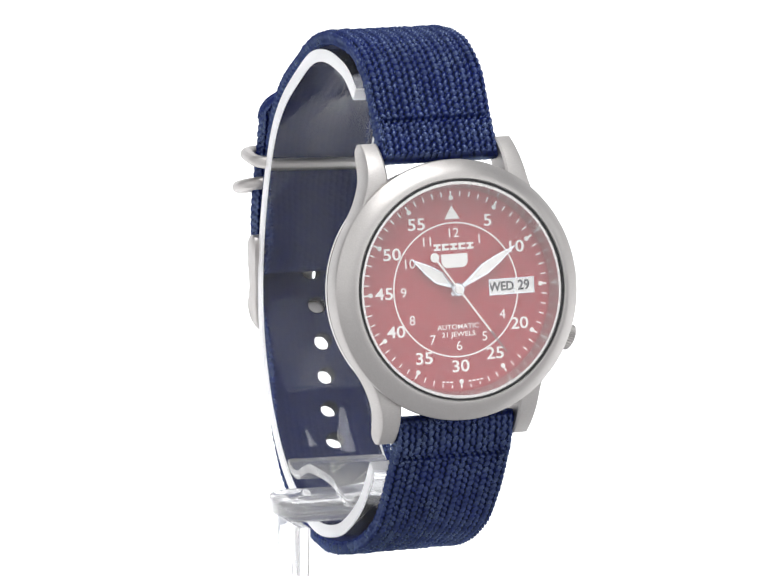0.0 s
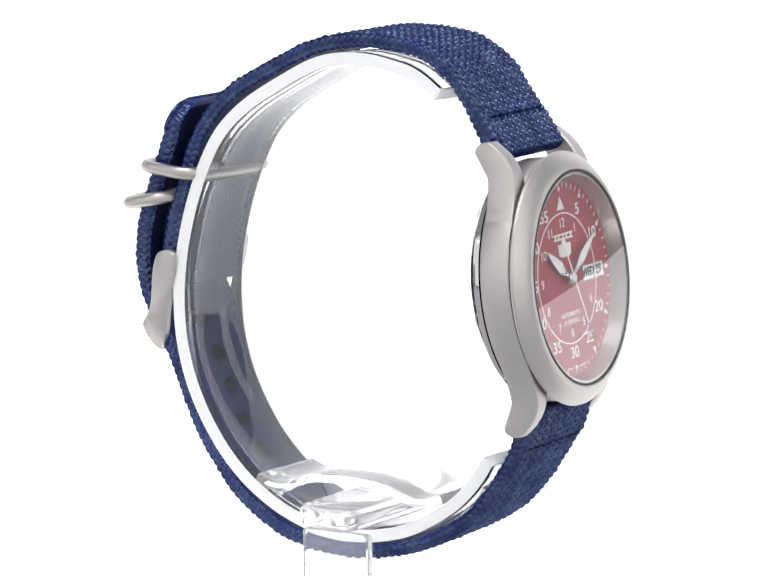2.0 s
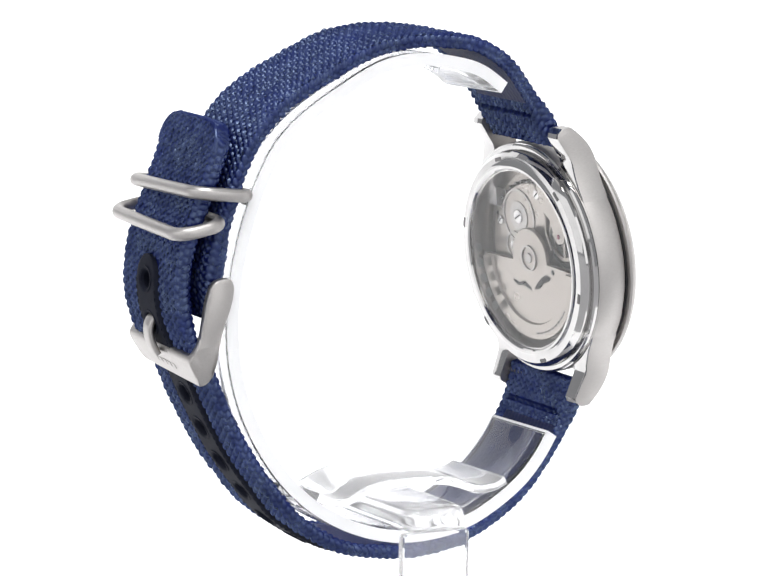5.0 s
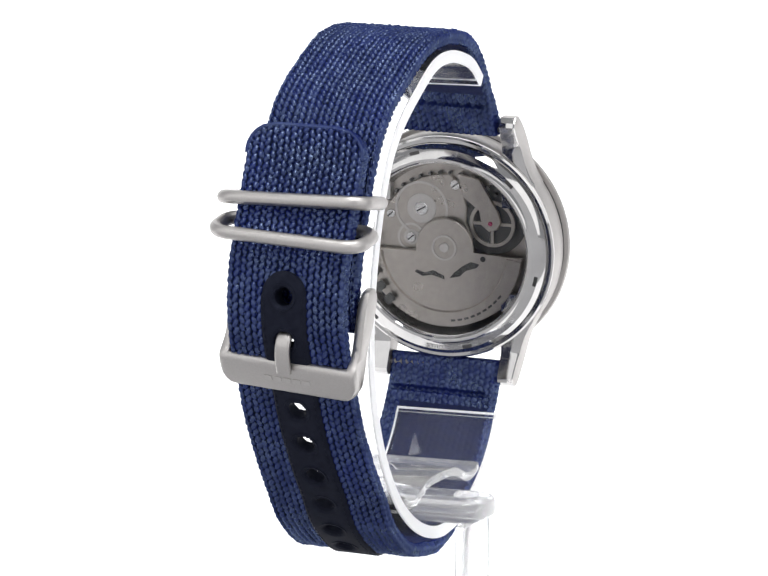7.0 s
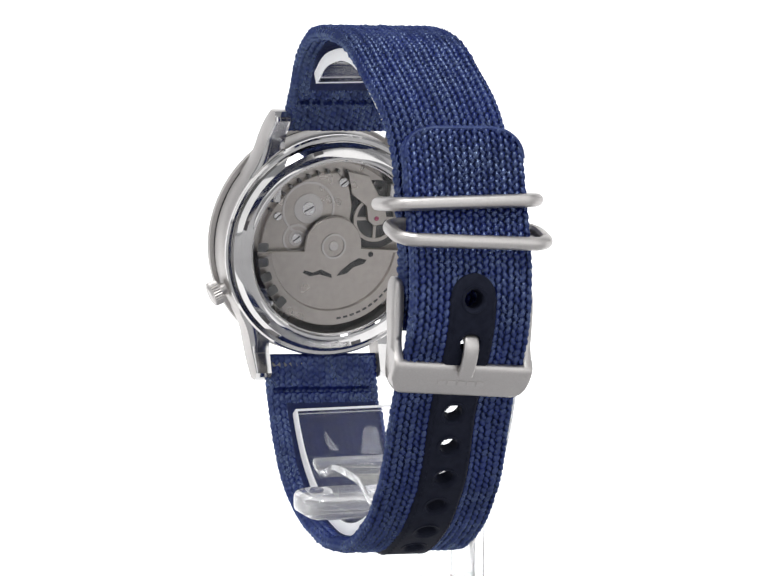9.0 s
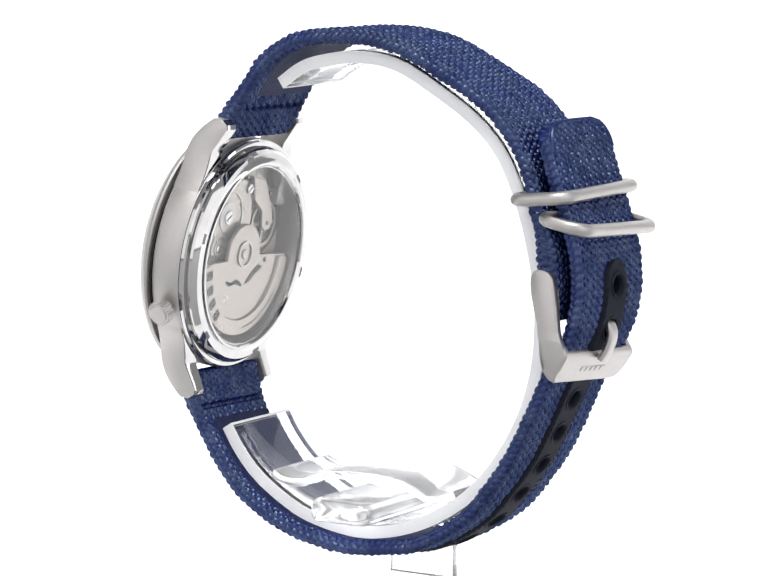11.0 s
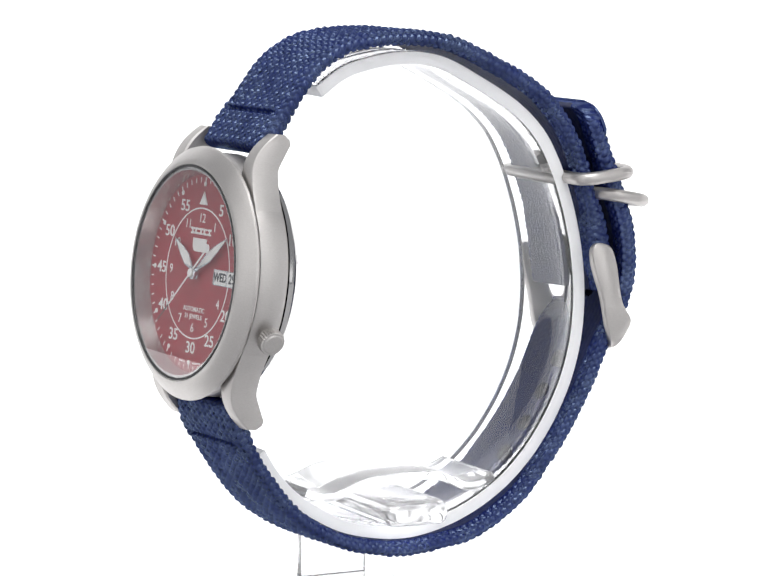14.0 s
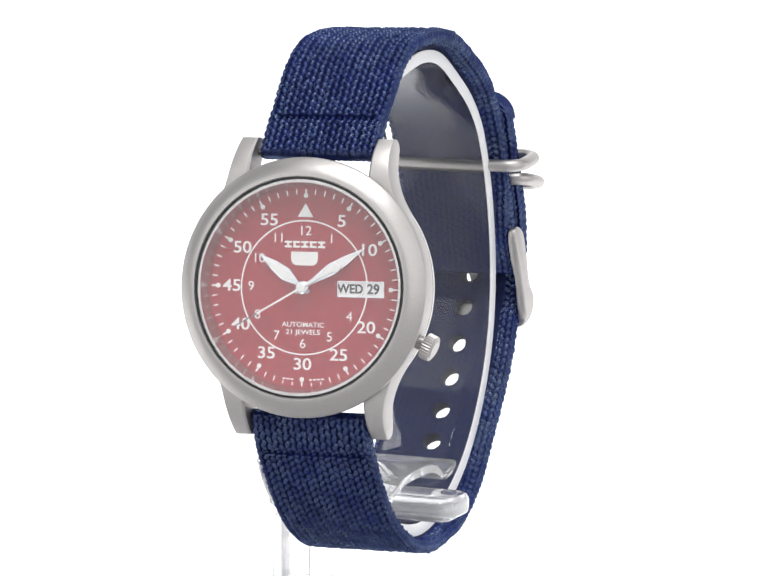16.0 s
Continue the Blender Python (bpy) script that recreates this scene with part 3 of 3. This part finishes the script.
    back_part("bearing", join(lathe([(1.75, 5.5), (2.05, 5.5), (2.05, 5.75), (1.75, 5.75)], 40), prism(circle(0.8, 24), 5.5, 5.75, 0.1)), STEEL, rotor)
    back_part("rotor_slot", prism([(-4.9, -4.3), (-3.6, -4.9), (-2.0, -4.6), (0.1, -5.2), (0.0, -4.6), (-1.8, -3.8), (-3.2, -4.3), (-4.6, -3.9)][::-1], 5.5, 5.54), BLACK, rotor)
    back_part("rotor_slot", prism([(0.9, -4.9), (2.6, -4.5), (3.6, -3.5), (5.4, -2.9), (5.8, -2.3), (4.4, -2.0), (3.0, -2.8), (1.6, -4.0)], 5.5, 5.54), BLACK, rotor)
    back_part("rotor_slot", prism(circle(0.45, 16, 6.4, -1.4), 5.5, 5.54), BLACK, rotor)
    # maker's word as dark blocks round the rim of the window
    for i in range(5):
        m = Matrix.Rotation(radians(-45 - 11.5 * i), 4, "Z")
        back_part("printed_bar", moved(prism(rounded_rect(1.45, 1.75, 0.35, 3, 0, -12.3), 6.82, 6.87), m), ENGRAVED, g)
    for i in range(9):
        m = Matrix.Rotation(radians(8 + 5.5 * i), 4, "Z")
        back_part("engraved_bar", moved(prism(rounded_rect(0.75, 0.34, 0.05, 2, 0, -11.8), 5.9, 5.93), m), ENGRAVED, rotor)

    # strap, upper half: from the case over the top to the buckle
    up = [(-25.4, 62.6), (-23.5, 65.4), (-20.4, 69.8), (-16.7, 74.6), (-12.6, 77.4), (-8.6, 78.6), (-1.0, 79.1), (6.9, 77.9), (14.5, 74.5), (22.1, 70.2), (26.8, 65.3), (29.5, 60.3), (31.0, 55.4), (32.4, 51.3), (33.3, 46.5), (33.7, 42.5), (33.9, 38.6)]
    mesh_up, line_u, s_u, n_u, face_mats_u = woven(up, lambda s: upto(4.5, 9.5, s, 3.2, 2.2) + upto(76, 82, s, 0, 1.4) - upto(86, 91, s, 0, 1.6), lambda s: 9.15, (6.2,), (), 1)
    upper = part("upper_strap", mesh_up, NYLON, watch, "navy blue woven nylon webbing", sharp=180)
    # lower half: under the stand, through the buckle and up into the keepers
    low = [(-30.0, 25.6), (-29.2, 21.6), (-27.4, 17.8), (-24.2, 12.9), (-20.3, 8.3), (-15.4, 4.9), (-9.7, 2.4), (-1.2, 0.9), (5.7, 1.5), (12.2, 2.9), (19.6, 7.5), (24.0, 12.6), (27.0, 16.6), (29.3, 20.6), (31.5, 25.0), (33.1, 28.5),
           (34.6, 31.5), (36.3, 34.3), (37.6, 37.2), (38.4, 40.5), (38.7, 44.0), (38.2, 48.7), (36.8, 53.0), (35.5, 56.6), (33.9, 60.8), (32.5, 65.0), (31.6, 67.9)]
    line, s_all = spline(low, 0.2)
    end = s_all[-1]
    # the eyelets: one every 6.15 along the strap, counted from the one below the buckle
    first = s_all[np.argmin(np.hypot(line[:, 0] - 32.2, line[:, 1] - 27.0))]
    holes = [first + (6.15 if k > 0 else 5.9) * k for k in range(-5, 4)]

    def half_low(s):
        d = end - s
        return 9.3 if d > 4.0 else 9.3 - 4.4 * (1 - math.sqrt(max(0.0, 1 - ((4.0 - d) / 4.0) ** 2)))

    mesh_low, line_l, s_l, n_l, face_mats_l = woven(low, lambda s: upto(4.5, 8.5, s, 2.9, LOW) + upto(first + 8, first + 16, s, 0, 0.7), half_low, (6.2,), holes, -1, depth=0.50, strip=(holes[0] - 6.8, holes[-1] + 3.2))
    lower = part("lower_strap", mesh_low, NYLON, watch, "navy blue woven nylon webbing with eyelets", sharp=180)

    # the heat-sealed rim of its rounded tip
    rim_line = []
    for d, sx in [(0.5 * k, -1) for k in range(9, -1, -1)] + [(0.0, 0)] + [(0.5 * k, 1) for k in range(10)]:
        m = frame_at(line_l, s_l, n_l, end - 0.25 - d, 1.1)
        rim_line.append(tuple(m @ Vector((sx * (half_low(end - d) - 0.35), 0, 0))))
    part("sealed_rim", wire(rim_line, 0.34, False, 8), NYLON, lower, "smooth heat-sealed rim of the strap tip")
    for strap, face_mats in ((upper, face_mats_u), (lower, face_mats_l)):
        # second material: the painted gap shade; third: the lining
        strap.data.materials.append(GAP_SHADE)
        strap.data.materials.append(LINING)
        if len(strap.data.polygons) == len(face_mats):
            strap.data.polygons.foreach_set("material_index", face_mats)

    # the dark strip that reinforces the eyelets
    p0, p1 = holes[0] - 7.0, holes[-1] + 3.6
    q = np.linspace(p0, p1, 330)
    v, f, cols = [], [], 28
    for k, s in enumerate(q):
        hw = 3.6
        if p1 - s < 3.45:
            hw = math.sqrt(max(0.02, 3.45**2 - (3.45 - (p1 - s)) ** 2))
        th = 0.5 * (LOW + upto(first + 8, first + 16, s, 0, 0.7)) + 0.5
        m = frame_at(line_l, s_l, n_l, s)
        for c in range(cols + 1):
            x = -hw + 2 * hw * c / cols
            e = 0.6 * (abs(c / cols * 2 - 1) ** 14)
            v.append(tuple(m @ Vector((x, 0, th - e))))
    for k in range(len(q) - 1):
        for c in range(cols):
            x = (-3.45 + 6.9 * (c + 0.5) / cols)
            sm = 0.5 * (q[k] + q[k + 1])
            if min((x * x + (sm - h) ** 2) for h in holes) < 1.46**2:
                continue
            a = k * (cols + 1) + c
            f.append((a, a + 1, a + cols + 2, a + cols + 1))
    patch = part("eyelet_strip", (v, f), PATCH, lower, "dark navy strip sewn round the eyelets", sharp=60)
    sewn = []
    for side in (-1, 1):
        k = p0 + 1.0
        while k < p1 - 3.0:
            th = 0.5 * (LOW + upto(first + 8, first + 16, k, 0, 0.7)) + 0.5
            m = frame_at(line_l, s_l, n_l, k, th)
            sewn.append(moved(prism(rounded_rect(0.16, 0.62, 0.07, 2, side * 2.95, 0), -0.05, 0.05), m))
            k += 1.05
    part("stitching", join(*sewn), PATCH, patch)
    for h in holes:
        th = 0.5 * (LOW + upto(first + 8, first + 16, h, 0, 0.7))
        m = frame_at(line_l, s_l, n_l, h)
        eye = moved(lathe([(1.34, -th + 0.15), (1.52, -th - 0.06), (1.54, th + 0.2), (2.05, th + 0.45), (2.0, th + 0.62), (1.72, th + 0.56), (1.38, th + 0.1)], 28), m)
        part("eyelet", eye, PATCH, patch)

    # two wire keepers
    def keeper(y0, z0, y1, z1, half, r):
        pts = []
        out = rounded_rect(2 * half, math.hypot(y1 - y0, z1 - z0), 2.6, 8)
        L = math.hypot(y1 - y0, z1 - z0)
        for x, d in out:
            k = d / L + 0.5
            pts.append((x, y0 + (y1 - y0) * k, z0 + (z1 - z0) * k))
        return wire(pts, r)

    def tilted(data, dx, slope):
        return [(x + dx, y, z + slope * x) for x, y, z in data[0]], data[1]

    part("keeper", tilted(keeper(28.5, 56.8, 37.5, 57.7, 11.35, 1.0), 0.5, -0.03), STEEL, watch, "blasted steel wire keeper")
    part("keeper", tilted(keeper(33.3, 53.7, 40.5, 52.3, 11.5, 1.0), 0.1, 0.035), STEEL, watch, "blasted steel wire keeper")

    # buckle
    cheek = [(y, z + 0.35) for y, z in [(33.4, 44.9), (32.2, 45.1), (31.3, 44.3), (31.2, 42.6), (31.7, 40.3), (32.7, 37.3), (33.2, 34.5), (33.5, 32.0), (34.2, 29.9), (35.0, 28.5), (35.7, 28.7), (36.6, 30.2), (38.0, 32.3), (37.9, 33.2), (37.0, 34.4), (36.3, 36.0), (36.0, 38.4), (35.7, 41.2), (35.1, 43.6), (34.4, 44.6)]]

    for _ in range(2):  # round the outline's corners
        cheek = [((1 - k) * p[0] + k * q[0], (1 - k) * p[1] + k * q[1]) for p, q in zip(cheek, cheek[1:] + cheek[:1]) for k in (0.25, 0.75)]

    def rim(z):
        """Half width of the buckle at height z: its lower corners are rounded."""
        r = 2.6
        d = min(r, max(0.0, r - (z - 28.65)))
        return 10.65 - (r - math.sqrt(max(0.0, r * r - d * d)))

    def cheek_mesh(side):
        n = len(cheek)
        v = []
        for k, ease in ((1.0, 0.35), (1.0, 0.0), (0.0, 0.0), (0.0, 0.3)):
            cy, cz = 34.6, 36.5
            for y, z in cheek:
                d = math.hypot(y - cy, z - cz)
                f = 1 - ease / d
                x = rim(z) - (0.22 if k and not ease else 0.0) - (1.35 if not k else 0.0) + (0.2 if not k and not ease else 0.0)
                v.append((side * x, cy + (y - cy) * f, cz + (z - cz) * f))
        f = [(a * n + i, a * n + (i + 1) % n, (a + 1) * n + (i + 1) % n, (a + 1) * n + i) for a in range(3) for i in range(n)]
        f += [tuple(range(n)), tuple(3 * n + i for i in range(n - 1, -1, -1))]
        return v, f

    tilt = pose(0, 0, 36.9 * MM, 0, -3.4, 0) @ pose(0, 0, -36.5 * MM)
    buckle = part("buckle", join(cheek_mesh(-1), cheek_mesh(1)), STEEL, watch, "blasted steel pin buckle", tilt, sharp=55)
    bar_sec = [(34.4, 29.3), (35.0, 28.4), (35.7, 28.7), (38.0, 32.3), (37.9, 33.3), (37.1, 33.7), (36.2, 32.9)]
    bar_sec = [(y, z + 0.35) for y, z in bar_sec]
    for _ in range(2):
        bar_sec = [((1 - k) * p[0] + k * q[0], (1 - k) * p[1] + k * q[1]) for p, q in zip(bar_sec, bar_sec[1:] + bar_sec[:1]) for k in (0.2, 0.8)]
    m = len(bar_sec)
    v = [(sx * (rim(z) - 0.5), y, z) for sx in (-1, 1) for y, z in bar_sec]
    f = [(a, (a + 1) % m, m + (a + 1) % m, m + a) for a in range(m)]
    f += [tuple(range(m - 1, -1, -1)), tuple(m + a for a in range(m))]
    part("cross_bar", (v, f), STEEL, buckle, sharp=35)
    tongue = [(34.2, 42.0), (35.6, 39.6), (38.6, 38.2), (39.7, 37.0), (39.8, 35.4), (39.2, 33.6), (38.4, 32.2)]
    part("tongue", sheet_strip(tongue, 2.3, 0.95, 0.35, 0.4), STEEL, buckle, sharp=60)
    part("hinge_bar", wire([(-10.2, 33.3, 42.6), (10.2, 33.3, 42.6)], 0.6, False, 10), STEEL, buckle)
    # maker's word on the bar as shallow strokes
    nrm = Vector((0, 3.6, -2.3)).normalized()
    t, x = Vector((0, 2.3, 3.6)).normalized(), Vector((1, 0, 0))
    for i in range(5):
        c = Vector((3.0 - 1.5 * i, 36.85, 30.85)) + nrm * 0.03
        q = [c + x * sx * 0.58 + t * st * 0.42 + nrm * sn for sn in (-0.1, 0.05) for sx, st in ((-1, -1), (1, -1), (1, 1), (-1, 1))]
        part("engraved_bar", ([tuple(p) for p in q], [(3, 2, 1, 0), (4, 5, 6, 7), (0, 1, 5, 4), (1, 2, 6, 5), (2, 3, 7, 6), (3, 0, 4, 7)]), BRUSHED, buckle)
    return watch, second


def settle(ob):
    """The worn strap lies a little sideways and spreads at the crown and the foot of its loop."""
    mesh = ob.data
    co = np.empty(len(mesh.vertices) * 3, dtype=np.float32)
    mesh.vertices.foreach_get("co", co)
    p = co.reshape(-1, 3)
    foot = np.clip((28 * MM - p[:, 2]) / (17 * MM), 0, 1) * np.clip((p[:, 1] + 22 * MM) / (26 * MM), 0, 1)
    crown = np.clip((p[:, 2] - 62 * MM) / (15 * MM), 0, 1)
    foot, crown = foot * foot * (3 - 2 * foot), crown * crown * (3 - 2 * crown)
    p[:, 0] = p[:, 0] * (1 + 0.025 * (foot + crown)) + MM * (0.6 * crown - 1.2 * foot)
    mesh.vertices.foreach_set("co", p.ravel())
    mesh.update()
    for child in ob.children:
        settle(child)


stand = display_stand()
watch, second = wristwatch()
for strap in [ob for ob in watch.children if ob.name in ("upper_strap", "lower_strap")]:
    settle(strap)


def motions():
    """The turntable's steady turn, and the second hand."""
    times = [0.5 * k for k in range(33)]
    turn = [(t, pose(0, 0, LIFT * MM, 0, 0, 21.52 - 2.2 + 19.943 * t)) for t in times]
    lean = pose(0, 0, 44 * MM, 0, -1.6, 0) @ pose(0, 0, -44 * MM)
    walk(watch, [(t, m @ lean) for t, m in turn])
    walk(stand, turn)
    walk(second, [(t, DIAL @ pose(0, 0, 0, 0, 0, -6.0 * (24.0 + t))) for t in times])


motions()
